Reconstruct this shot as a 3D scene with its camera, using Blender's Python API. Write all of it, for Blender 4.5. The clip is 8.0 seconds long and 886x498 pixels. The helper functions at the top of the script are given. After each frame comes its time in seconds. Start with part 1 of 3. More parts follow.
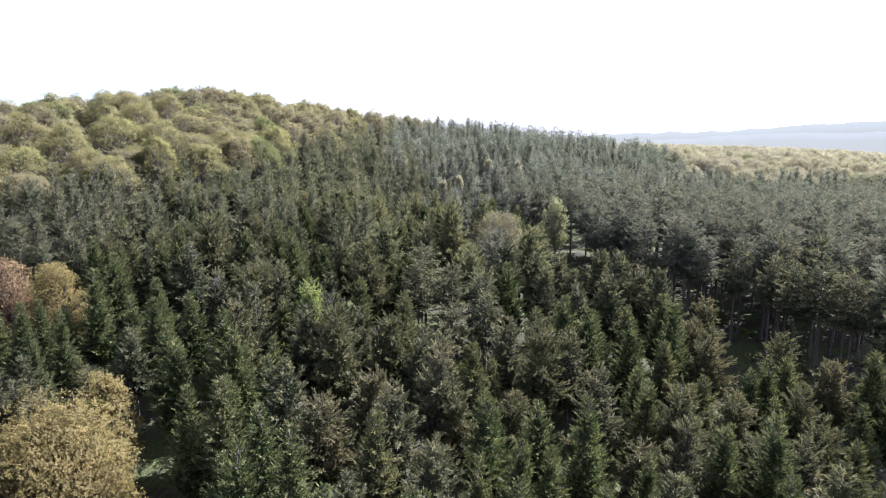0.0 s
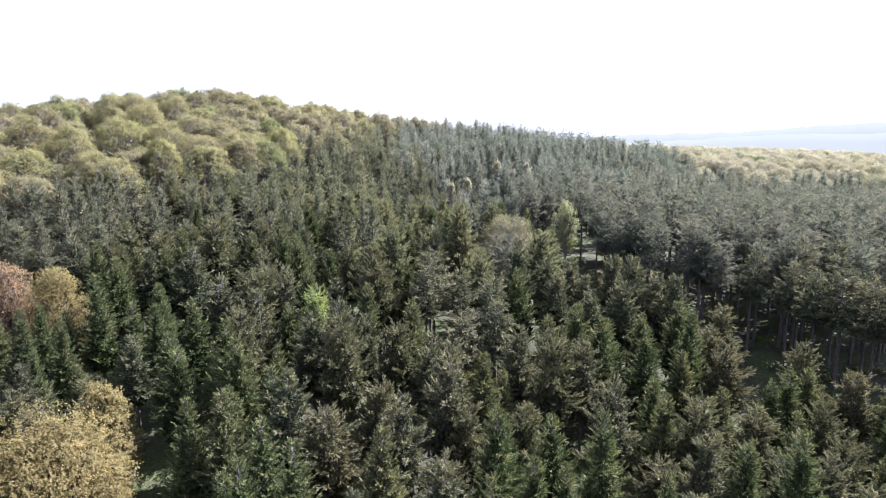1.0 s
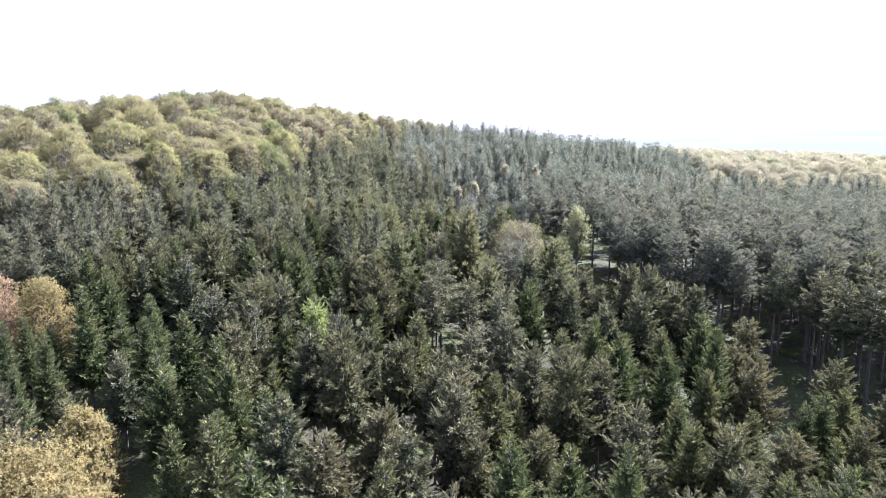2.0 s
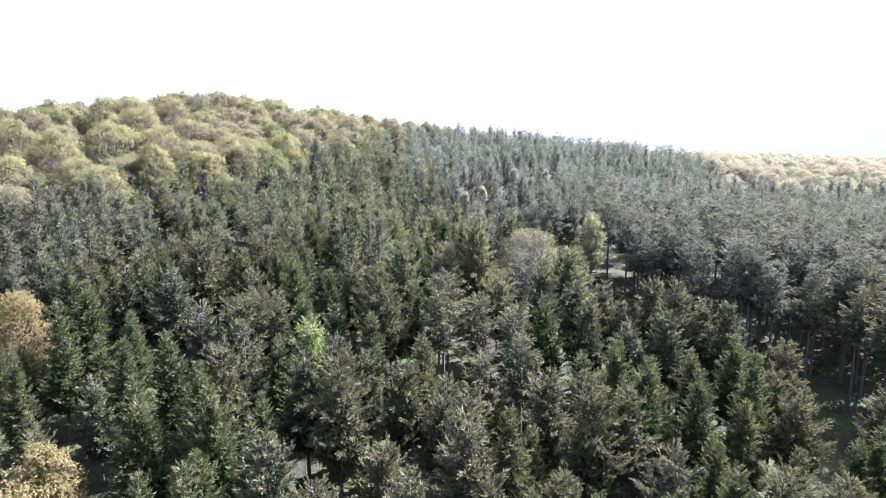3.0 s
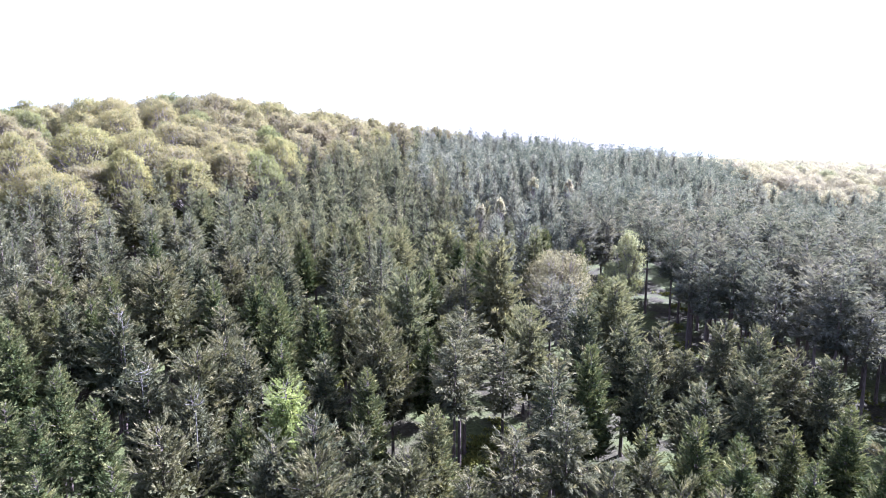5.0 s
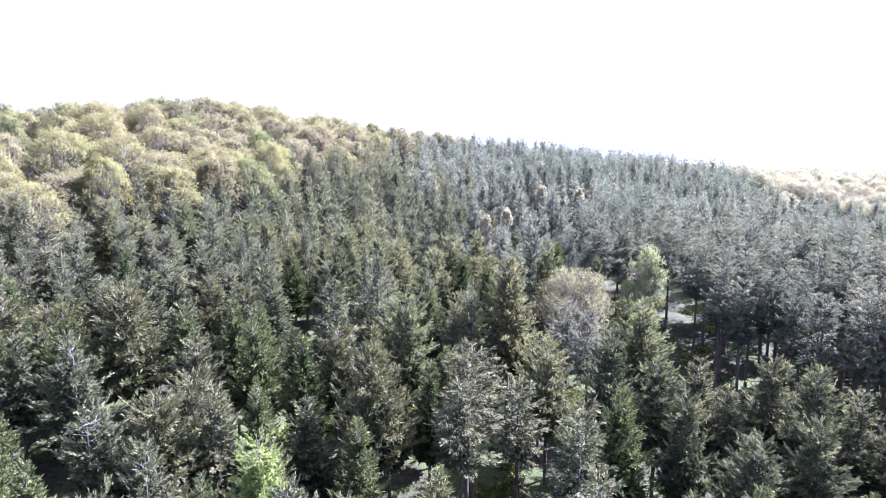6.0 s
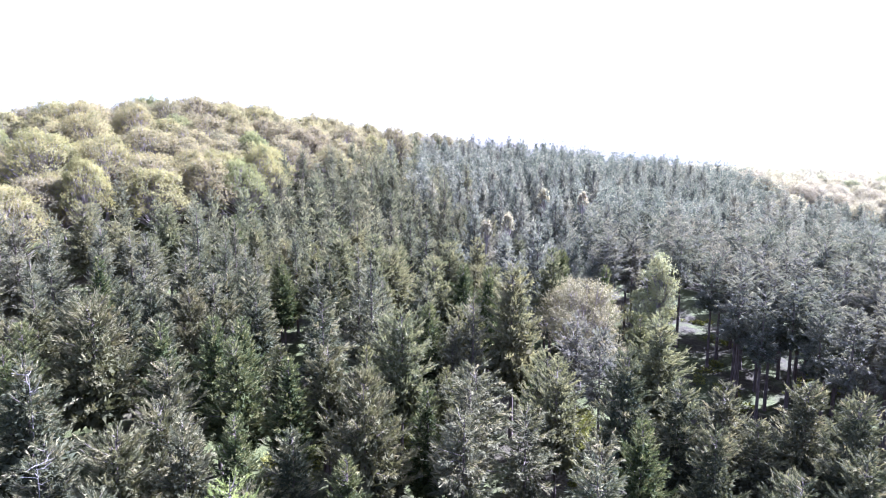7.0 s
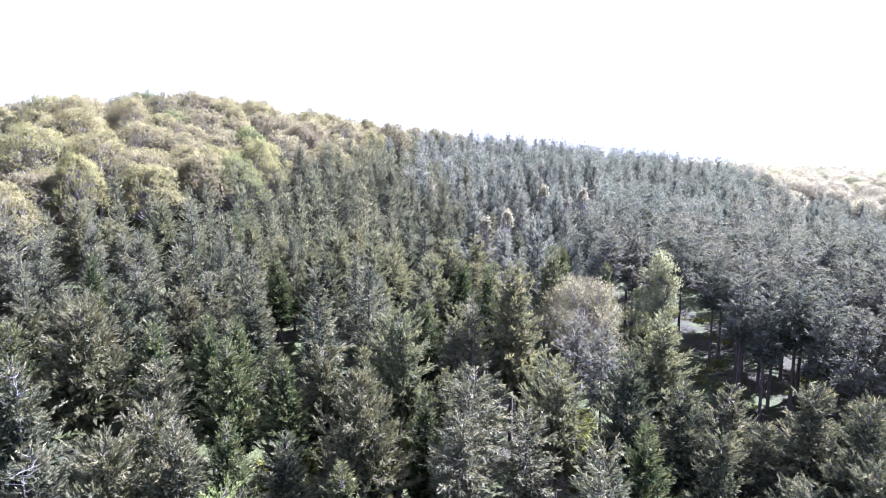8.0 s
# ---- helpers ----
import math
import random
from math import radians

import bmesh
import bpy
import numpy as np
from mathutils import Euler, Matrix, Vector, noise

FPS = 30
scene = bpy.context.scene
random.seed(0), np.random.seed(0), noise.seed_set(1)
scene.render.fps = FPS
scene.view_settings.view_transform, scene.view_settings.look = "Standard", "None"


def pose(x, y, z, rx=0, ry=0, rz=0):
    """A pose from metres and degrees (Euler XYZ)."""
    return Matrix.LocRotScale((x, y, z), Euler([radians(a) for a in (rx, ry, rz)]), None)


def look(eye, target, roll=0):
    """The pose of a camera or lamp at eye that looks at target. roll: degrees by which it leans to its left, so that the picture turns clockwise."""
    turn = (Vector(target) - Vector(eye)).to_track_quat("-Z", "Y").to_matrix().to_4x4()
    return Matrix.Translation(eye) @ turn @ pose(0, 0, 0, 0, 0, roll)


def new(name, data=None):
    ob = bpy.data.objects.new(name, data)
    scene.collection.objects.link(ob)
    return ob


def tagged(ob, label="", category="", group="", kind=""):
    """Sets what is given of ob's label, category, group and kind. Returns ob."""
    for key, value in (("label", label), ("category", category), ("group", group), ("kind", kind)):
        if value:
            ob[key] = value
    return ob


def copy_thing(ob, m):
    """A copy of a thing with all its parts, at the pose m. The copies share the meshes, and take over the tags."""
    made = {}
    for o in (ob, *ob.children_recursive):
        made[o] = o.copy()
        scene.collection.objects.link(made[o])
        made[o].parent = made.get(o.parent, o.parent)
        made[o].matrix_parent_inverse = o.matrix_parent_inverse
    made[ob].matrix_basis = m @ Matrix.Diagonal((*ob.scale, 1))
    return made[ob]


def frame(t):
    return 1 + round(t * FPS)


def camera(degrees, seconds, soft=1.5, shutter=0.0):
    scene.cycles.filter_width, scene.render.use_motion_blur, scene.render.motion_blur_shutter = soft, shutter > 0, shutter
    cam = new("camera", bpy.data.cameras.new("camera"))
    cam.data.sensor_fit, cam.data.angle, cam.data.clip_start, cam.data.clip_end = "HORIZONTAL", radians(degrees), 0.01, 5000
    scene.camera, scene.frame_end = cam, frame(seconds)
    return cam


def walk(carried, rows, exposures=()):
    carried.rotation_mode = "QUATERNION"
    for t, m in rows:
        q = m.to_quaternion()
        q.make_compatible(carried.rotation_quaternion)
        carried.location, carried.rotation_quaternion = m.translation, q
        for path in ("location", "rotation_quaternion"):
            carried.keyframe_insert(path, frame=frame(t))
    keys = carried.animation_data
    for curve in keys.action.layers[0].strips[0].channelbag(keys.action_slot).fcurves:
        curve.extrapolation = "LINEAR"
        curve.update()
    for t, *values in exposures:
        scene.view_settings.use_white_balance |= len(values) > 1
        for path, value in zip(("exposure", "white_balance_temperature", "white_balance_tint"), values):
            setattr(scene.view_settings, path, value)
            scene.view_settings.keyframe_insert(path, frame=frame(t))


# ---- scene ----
# ---- camera ----
cam = camera(69.1, 8.0, soft=0.75)
METRES, EYE, TILT, LEAN, TURN = 60.0, 50.0, -10.5, 0.0, 0.0
ROWS = [
    (0.0, 0.0, 0.0, 0.0, 0.0, 0.0, 0.0),
    (0.5, -0.0024, 0.0162, 0.0051, 0.34, -0.02, -0.07),
    (1.0, -0.0053, 0.0475, 0.0129, 0.62, 0.09, -0.1),
    (1.5, -0.0081, 0.0926, 0.0222, 0.86, 0.18, -0.13),
    (3.0, -0.0198, 0.2918, 0.0588, 1.58, 0.51, -0.29),
    (3.5, -0.0257, 0.3729, 0.0732, 1.8, 0.6, -0.38),
    (4.0, -0.0321, 0.4598, 0.0884, 2.01, 0.69, -0.44),
    (4.5, -0.0399, 0.551, 0.1035, 2.18, 0.82, -0.49),
    (6.0, -0.063, 0.8362, 0.16, 2.37, 1.47, -0.63),
    (6.5, -0.0674, 0.907, 0.1735, 2.28, 1.6, -0.62),
    (7.0, -0.0702, 0.9516, 0.1833, 2.19, 1.58, -0.65),
    (7.5, -0.0716, 0.9723, 0.1881, 2.13, 1.54, -0.66),
    (8.0, -0.0722, 0.9788, 0.1898, 2.05, 1.18, -0.73),
]
EXPOSURES = [(0.0, 2.7, 5150, 21.5), (1.5, 3.1, 5000, 24), (4.5, 3.36, 4850, 29.5), (6.5, 3.66, 4720, 34), (8.0, 3.54, 4720, 35)]
walk(cam, [(t, pose(0, 0, EYE, TILT, LEAN, TURN) @ pose(METRES * x, METRES * y, METRES * z, 90 + pitch, roll, yaw)) for t, x, y, z, yaw, pitch, roll in ROWS], EXPOSURES)

# ---- light: spring sun ahead and to the right, hazy bright sky ----
SUN_AZ, SUN_EL = radians(56), radians(45)
world = bpy.data.worlds.new("sky")
scene.world = world
world.use_nodes = True
wn = world.node_tree
sky = wn.nodes.new("ShaderNodeTexSky")
sky.sky_type = "NISHITA"
sky.sun_disc = False
sky.sun_elevation, sky.sun_rotation = SUN_EL, SUN_AZ
sky.air_density, sky.dust_density, sky.ozone_density = 0.9, 2.0, 1.0
wn.nodes["Background"].inputs["Strength"].default_value = 0.064
haze = wn.nodes.new("ShaderNodeHueSaturation")  # a milky, hazy sky
haze.inputs["Saturation"].default_value = 0.55
wn.links.new(sky.outputs["Color"], haze.inputs["Color"])
wn.links.new(haze.outputs["Color"], wn.nodes["Background"].inputs["Color"])
sun_data = bpy.data.lights.new("sun", "SUN")
sun_data.energy, sun_data.angle, sun_data.color = 5.0, radians(0.6), (1.0, 0.965, 0.92)
sun = new("sun", sun_data)
sun_way = Vector((math.sin(SUN_AZ) * math.cos(SUN_EL), math.cos(SUN_AZ) * math.cos(SUN_EL), math.sin(SUN_EL)))
sun.matrix_world = look((0, 0, 200), Vector((0, 0, 200)) - sun_way)


# ---- materials ----
def material(name, roughness=0.6, specular=0.3):
    m = bpy.data.materials.new(name)
    m.use_nodes = True
    n = m.node_tree.nodes["Principled BSDF"]
    n.inputs["Roughness"].default_value = roughness
    n.inputs["Specular IOR Level"].default_value = specular
    return m, m.node_tree, n


def ramp(nt, fac, stops):
    r = nt.nodes.new("ShaderNodeValToRGB")
    e = r.color_ramp.elements
    while len(e) < len(stops):
        e.new(0.5)
    for k, (p, c) in enumerate(stops):
        e[k].position, e[k].color = p, (*c, 1)
    nt.links.new(fac, r.inputs["Fac"])
    return r.outputs["Color"]


def mixed(nt, fac, a, b, mode="MIX"):
    m = nt.nodes.new("ShaderNodeMix")
    m.data_type, m.blend_type = "RGBA", mode
    for socket, value in ((m.inputs["Factor"], fac), (m.inputs["A"], a), (m.inputs["B"], b)):
        if isinstance(value, (int, float)):
            socket.default_value = value
        elif isinstance(value, tuple):
            socket.default_value = (*value, 1)
        else:
            nt.links.new(value, socket)
    return m.outputs["Result"]


def tree_random(nt, joined):
    """One random number a tree: the object's, or for joined woods the tree's own attribute."""
    if joined:
        a = nt.nodes.new("ShaderNodeAttribute")
        a.attribute_name = "tree_seed"
        return a.outputs["Fac"]
    return nt.nodes.new("ShaderNodeObjectInfo").outputs["Random"]


def leaf_material(name, tree_stops, leaf_stops, blend=0.5, translucent=0.3, joined=False, roughness=0.8, specular=0.04, uneven=0.14):
    """Foliage: one tint a tree, one a tuft of needles or leaves, and a slow drift of colour through the crown."""
    m, nt, bsdf = material(name, roughness, specular)
    geo = nt.nodes.new("ShaderNodeNewGeometry")
    tuft = nt.nodes.new("ShaderNodeAttribute")
    tuft.attribute_name = "tuft"
    tint = ramp(nt, tree_random(nt, joined), tree_stops)
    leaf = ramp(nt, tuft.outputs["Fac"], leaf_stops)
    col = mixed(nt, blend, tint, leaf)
    tex = nt.nodes.new("ShaderNodeTexNoise")
    tex.inputs["Scale"].default_value = 0.45
    tex.inputs["Detail"].default_value = 3.0
    nt.links.new(geo.outputs["Position"], tex.inputs["Vector"])
    drift = ramp(nt, tex.outputs["Fac"], [(0.3, (0.66, 0.7, 0.66)), (0.7, (1.25, 1.18, 1.05))])
    col = mixed(nt, 1.0, col, drift, "MULTIPLY")
    grain = ramp(nt, geo.outputs["Random Per Island"], [(0.0, (1 - uneven,) * 3), (1.0, (1 + uneven,) * 3)])
    col = mixed(nt, 1.0, col, grain, "MULTIPLY")
    nt.links.new(col, bsdf.inputs["Base Color"])
    tr = nt.nodes.new("ShaderNodeBsdfTranslucent")
    nt.links.new(mixed(nt, 1.0, col, (1.15, 1.15, 0.8), "MULTIPLY"), tr.inputs["Color"])
    mix = nt.nodes.new("ShaderNodeMixShader")
    mix.inputs["Fac"].default_value = translucent
    nt.links.new(bsdf.outputs["BSDF"], mix.inputs[1])
    nt.links.new(tr.outputs["BSDF"], mix.inputs[2])
    nt.links.new(mix.outputs["Shader"], nt.nodes["Material Output"].inputs["Surface"])
    return m


def bark_material(name, a, b):
    m, nt, bsdf = material(name, 0.9, 0.15)
    tc = nt.nodes.new("ShaderNodeNewGeometry")
    mp = nt.nodes.new("ShaderNodeMapping")
    mp.inputs["Scale"].default_value = (9, 9, 1.2)
    nt.links.new(tc.outputs["Position"], mp.inputs["Vector"])
    tex = nt.nodes.new("ShaderNodeTexNoise")
    tex.inputs["Scale"].default_value = 1.0
    tex.inputs["Detail"].default_value = 5.0
    nt.links.new(mp.outputs["Vector"], tex.inputs["Vector"])
    nt.links.new(ramp(nt, tex.outputs["Fac"], [(0.3, a), (0.7, b)]), bsdf.inputs["Base Color"])
    bump = nt.nodes.new("ShaderNodeBump")
    bump.inputs["Strength"].default_value = 0.6
    nt.links.new(tex.outputs["Fac"], bump.inputs["Height"])
    nt.links.new(bump.outputs["Normal"], bsdf.inputs["Normal"])
    return m


def ground_material():
    """Leaf litter, moss and straw-coloured grass."""
    m, nt, bsdf = material("forest_floor", 0.95, 0.1)
    geo = nt.nodes.new("ShaderNodeNewGeometry")

    def cloud(scale, detail):
        t = nt.nodes.new("ShaderNodeTexNoise")
        t.inputs["Scale"].default_value, t.inputs["Detail"].default_value = scale, detail
        nt.links.new(geo.outputs["Position"], t.inputs["Vector"])
        return t.outputs["Fac"]
    litter = ramp(nt, cloud(1.7, 6), [(0.3, (0.02, 0.016, 0.009)), (0.55, (0.034, 0.029, 0.015)), (0.75, (0.055, 0.048, 0.024))])
    moss = ramp(nt, cloud(2.3, 5), [(0.3, (0.026, 0.029, 0.009)), (0.7, (0.06, 0.064, 0.02))])
    where = ramp(nt, cloud(0.16, 3), [(0.42, (0, 0, 0)), (0.56, (1, 1, 1))])
    nt.links.new(mixed(nt, where, litter, moss), bsdf.inputs["Base Color"])
    bump = nt.nodes.new("ShaderNodeBump")
    bump.inputs["Strength"].default_value, bump.inputs["Distance"].default_value = 0.8, 0.3
    nt.links.new(cloud(3.0, 6), bump.inputs["Height"])
    nt.links.new(bump.outputs["Normal"], bsdf.inputs["Normal"])
    return m


SPRUCE_TREE = [(0.0, (0.046, 0.063, 0.021)), (0.5, (0.061, 0.076, 0.026)), (0.8, (0.092, 0.092, 0.036)), (1.0, (0.123, 0.107, 0.05))]
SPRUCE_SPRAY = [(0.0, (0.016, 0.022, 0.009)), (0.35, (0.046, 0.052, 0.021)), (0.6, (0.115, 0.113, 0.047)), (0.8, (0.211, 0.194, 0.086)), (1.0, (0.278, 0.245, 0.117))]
# upper-slope spruce: distance haze painted in as paler, bluer needle colours
HAZED_SPRUCE_TREE = [(0.0, (0.088, 0.096, 0.079)), (0.3, (0.125, 0.129, 0.107)), (0.7, (0.167, 0.159, 0.134)), (1.0, (0.188, 0.164, 0.126))]
HAZED_SPRUCE_SPRAY = [(0.0, (0.032, 0.036, 0.029)), (0.4, (0.1, 0.102, 0.086)), (0.75, (0.225, 0.215, 0.18)), (1.0, (0.33, 0.31, 0.258))]
BROWN_TREE = [(0.0, (0.075, 0.08, 0.049)), (0.5, (0.094, 0.091, 0.056)), (1.0, (0.116, 0.103, 0.067))]
BROWN_SPRAY = [(0.0, (0.03, 0.032, 0.022)), (0.4, (0.085, 0.085, 0.055)), (0.75, (0.2, 0.188, 0.116)), (1.0, (0.29, 0.26, 0.165))]
FIR_TREE = [(0.0, (0.052, 0.06, 0.037)), (0.5, (0.082, 0.083, 0.048)), (1.0, (0.131, 0.11, 0.069))]
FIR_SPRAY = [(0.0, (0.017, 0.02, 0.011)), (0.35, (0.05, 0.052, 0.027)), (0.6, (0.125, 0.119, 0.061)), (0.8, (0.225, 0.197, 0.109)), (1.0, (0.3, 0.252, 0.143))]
OAK_TREE = [(0.0, (0.18, 0.167, 0.077)), (0.3, (0.173, 0.15, 0.085)), (0.6, (0.173, 0.149, 0.093)), (0.92, (0.162, 0.136, 0.091)), (1.0, (0.125, 0.141, 0.056))]
OAK_LEAF = [(0.0, (0.158, 0.13, 0.076)), (0.5, (0.186, 0.158, 0.089)), (1.0, (0.219, 0.191, 0.112))]
brown_leaf = leaf_material("brown_tinged_needles", BROWN_TREE, BROWN_SPRAY, 0.5, 0.36, uneven=0.1)
spruce_leaf = leaf_material("spruce_needles", SPRUCE_TREE, SPRUCE_SPRAY, 0.62, 0.25)
tan_leaf = leaf_material("fir_needles_with_cones", [(0.0, (0.08, 0.078, 0.036)), (0.6, (0.1, 0.09, 0.045)), (1.0, (0.125, 0.102, 0.055))], [(0.0, (0.032, 0.034, 0.017)), (0.4, (0.075, 0.073, 0.037)), (0.75, (0.145, 0.128, 0.07)), (1.0, (0.25, 0.212, 0.13))], 0.6, 0.28)
hazed_spruce_leaf = leaf_material("haze_paled_spruce_needles", HAZED_SPRUCE_TREE, HAZED_SPRUCE_SPRAY, 0.55, 0.4, uneven=0.08)
near_wood_leaf = leaf_material("plantation_needles", SPRUCE_TREE, SPRUCE_SPRAY, 0.5, 0.25, joined=True)
fir_leaf = leaf_material("fir_needles", FIR_TREE, FIR_SPRAY, 0.62, 0.25)
# lighter copies of the fir needles, with distance haze put into their colour
hazed_fir_leaf = leaf_material("haze_greyed_fir_needles", [(0.0, (0.078, 0.083, 0.06)), (0.5, (0.104, 0.101, 0.077)), (1.0, (0.138, 0.119, 0.091))], [(0.0, (0.033, 0.035, 0.027)), (0.5, (0.107, 0.107, 0.082)), (1.0, (0.256, 0.231, 0.19))], 0.55, 0.4)
far_hazed_fir_leaf = leaf_material("haze_greyed_stand_needles", [(0.0, (0.08, 0.084, 0.062)), (0.5, (0.106, 0.103, 0.078)), (1.0, (0.141, 0.121, 0.092))], [(0.0, (0.033, 0.036, 0.027)), (0.5, (0.109, 0.109, 0.083)), (1.0, (0.262, 0.235, 0.195))], 0.55, 0.4, joined=True)
hazed_olive_fir_leaf = leaf_material("haze_paled_olive_needles", [(0.0, (0.086, 0.091, 0.046)), (0.5, (0.116, 0.112, 0.059)), (1.0, (0.155, 0.131, 0.069))], [(0.0, (0.036, 0.038, 0.02)), (0.5, (0.12, 0.119, 0.063)), (1.0, (0.284, 0.253, 0.146))], 0.55, 0.4)
oak_leaf = leaf_material("spring_oak_leaves", [(0.0, (0.192, 0.18, 0.073)), (0.5, (0.189, 0.163, 0.08)), (0.93, (0.164, 0.141, 0.087)), (1.0, (0.125, 0.142, 0.052))], OAK_LEAF, 0.3, 0.58, uneven=0.1)
tan_oak_leaf = leaf_material("tan_oak_leaves", OAK_TREE, OAK_LEAF, 0.3, 0.58, uneven=0.1)
far_brown_leaf = leaf_material("distant_brown_needles", BROWN_TREE, BROWN_SPRAY, 0.5, 0.5, joined=True, uneven=0.12)
far_spruce_leaf = leaf_material("haze_paled_distant_needles", HAZED_SPRUCE_TREE, HAZED_SPRUCE_SPRAY, 0.55, 0.45, joined=True, uneven=0.08)
# cream young leaves, their colour lightened further to paint in distance haze
CREAM_HAZE_TREE = [(0.0, (0.275, 0.249, 0.18)), (0.5, (0.259, 0.226, 0.174)), (0.85, (0.22, 0.192, 0.156)), (1.0, (0.198, 0.203, 0.132))]
cream_haze_leaf = leaf_material("cream_haze_leaves", CREAM_HAZE_TREE, OAK_LEAF, 0.2, 0.58, uneven=0.1)
far_oak_leaf = leaf_material("distant_cream_haze_leaves", CREAM_HAZE_TREE, OAK_LEAF, 0.2, 0.45, joined=True, uneven=0.1)
gold_leaf = leaf_material("golden_young_leaves", [(0.0, (0.202, 0.157, 0.065)), (1.0, (0.191, 0.145, 0.06))], [(0.0, (0.156, 0.119, 0.051)), (0.5, (0.195, 0.157, 0.068)), (0.85, (0.222, 0.185, 0.085)), (1.0, (0.175, 0.181, 0.065))], 0.5, 0.6, uneven=0.06)
russet_leaf = leaf_material("russet_young_leaves", [(0.0, (0.18, 0.115, 0.062)), (1.0, (0.21, 0.135, 0.072))], [(0.0, (0.13, 0.08, 0.044)), (0.6, (0.2, 0.135, 0.075)), (1.0, (0.27, 0.185, 0.105))], 0.55, 0.32, uneven=0.12)
fresh_leaf = leaf_material("yellow_green_young_leaves", [(0.0, (0.22, 0.215, 0.07)), (1.0, (0.24, 0.225, 0.08))], [(0.0, (0.15, 0.145, 0.05)), (0.5, (0.215, 0.21, 0.075)), (1.0, (0.28, 0.265, 0.11))], 0.5, 0.38, uneven=0.12)
lime_leaf = leaf_material("pale_green_leaves", [(0.0, (0.222, 0.227, 0.1)), (1.0, (0.299, 0.27, 0.144))], [(0.0, (0.155, 0.162, 0.068)), (0.6, (0.277, 0.27, 0.128)), (1.0, (0.377, 0.356, 0.204))], 0.6, 0.3)
larch_leaf = leaf_material("soft_green_larch_needles", [(0.0, (0.172, 0.196, 0.062)), (1.0, (0.19, 0.207, 0.07))], [(0.0, (0.127, 0.151, 0.048)), (0.6, (0.19, 0.207, 0.07)), (1.0, (0.247, 0.252, 0.095))], 0.6, 0.45, uneven=0.1)
twig_leaf = leaf_material("bare_tan_twigs", [(0.0, (0.162, 0.143, 0.074)), (1.0, (0.177, 0.152, 0.08))], [(0.0, (0.098, 0.083, 0.045)), (0.6, (0.172, 0.15, 0.079)), (1.0, (0.23, 0.21, 0.117))], 0.6, 0.2)
scrub_leaf = leaf_material("bramble_leaves", [(0.0, (0.092, 0.102, 0.022)), (1.0, (0.132, 0.12, 0.035))], [(0.0, (0.059, 0.06, 0.015)), (0.6, (0.125, 0.129, 0.033)), (1.0, (0.191, 0.168, 0.06))], 0.6, 0.25, joined=True)
bark = bark_material("conifer_bark", (0.035, 0.026, 0.02), (0.12, 0.09, 0.07))
branch_bark = bark_material("lichened_branch_bark", (0.035, 0.028, 0.02), (0.1, 0.082, 0.06))
grey_bark = bark_material("grey_bark", (0.09, 0.075, 0.06), (0.24, 0.2, 0.16))
dead_wood = bark_material("bleached_dead_wood", (0.07, 0.062, 0.05), (0.17, 0.15, 0.12))
floor_mat = ground_material()

# ---- the lie of the land: four broad hills ----
HILLS = ((55.5, -463.5, 168.9, 367.8, 155.2), (39.5, -123.8, 324.3, 89.0, 138.8), (40.9, 181.9, 508.2, 323.0, 454.7), (19.4, 17.1, 347.3, 92.4, 112.0))
TREE_TOP = 17.5


def canopy(x, y):
    return sum(a * np.exp(-((x - cx) / sx) ** 2 - ((y - cy) / sy) ** 2) for a, cx, cy, sx, sy in HILLS)


def ground_z(x, y):
    x, y = np.asarray(x, float), np.asarray(y, float)
    r = np.hypot(x, y)
    swell = 0.35 * np.sin(x * 0.21 + 1.3) * np.sin(y * 0.17) + 0.2 * np.sin(x * 0.53 - y * 0.4)
    dell = 3.0 * np.exp(-((x + 78) / 26) ** 2 - ((y - 98) / 34) ** 2)
    dell = dell + 6.5 * np.exp(-((x - 135) / 72) ** 2 - ((y - 255) / 52) ** 2)
    dell = dell + 3.0 * np.exp(-((x - 200) / 75) ** 2 - ((y - 530) / 100) ** 2)
    dell = dell + 5.5 * np.exp(-((x - 48) / 26) ** 2 - ((y - 76) / 20) ** 2)
    dell = dell + 2.8 * np.exp(-((x + 10) / 48) ** 2 - ((y - 202) / 28) ** 2)
    return canopy(x, y) - TREE_TOP - dell + swell - 30.0 * np.clip((r - 900) / 1500, 0, 1)


def mesh_of(name, verts, faces, mat, smooth=False, seeds=None, wood=None, tufts=None):
    """A mesh from vertex and face arrays (all faces of one size)."""
    verts, faces = np.asarray(verts, np.float32), np.asarray(faces, np.int32)
    me = bpy.data.meshes.new(name)
    k = faces.shape[1]
    me.vertices.add(len(verts))
    me.vertices.foreach_set("co", verts.ravel())
    me.loops.add(faces.size)
    me.loops.foreach_set("vertex_index", faces.ravel())
    me.polygons.add(len(faces))
    me.polygons.foreach_set("loop_start", np.arange(0, faces.size, k, dtype=np.int32))
    me.polygons.foreach_set("use_smooth", np.full(len(faces), smooth))
    if seeds is not None:
        me.attributes.new("tree_seed", "FLOAT", "POINT").data.foreach_set("value", np.asarray(seeds, np.float32))
    if tufts is not None:
        me.attributes.new("tuft", "FLOAT", "POINT").data.foreach_set("value", np.asarray(tufts, np.float32))
    me.materials.append(mat)
    if wood:
        me.materials.append(wood[1])
        me.polygons.foreach_set("material_index", (np.arange(len(faces)) >= wood[0]).astype(np.int32))
    me.update(calc_edges=True)
    return me


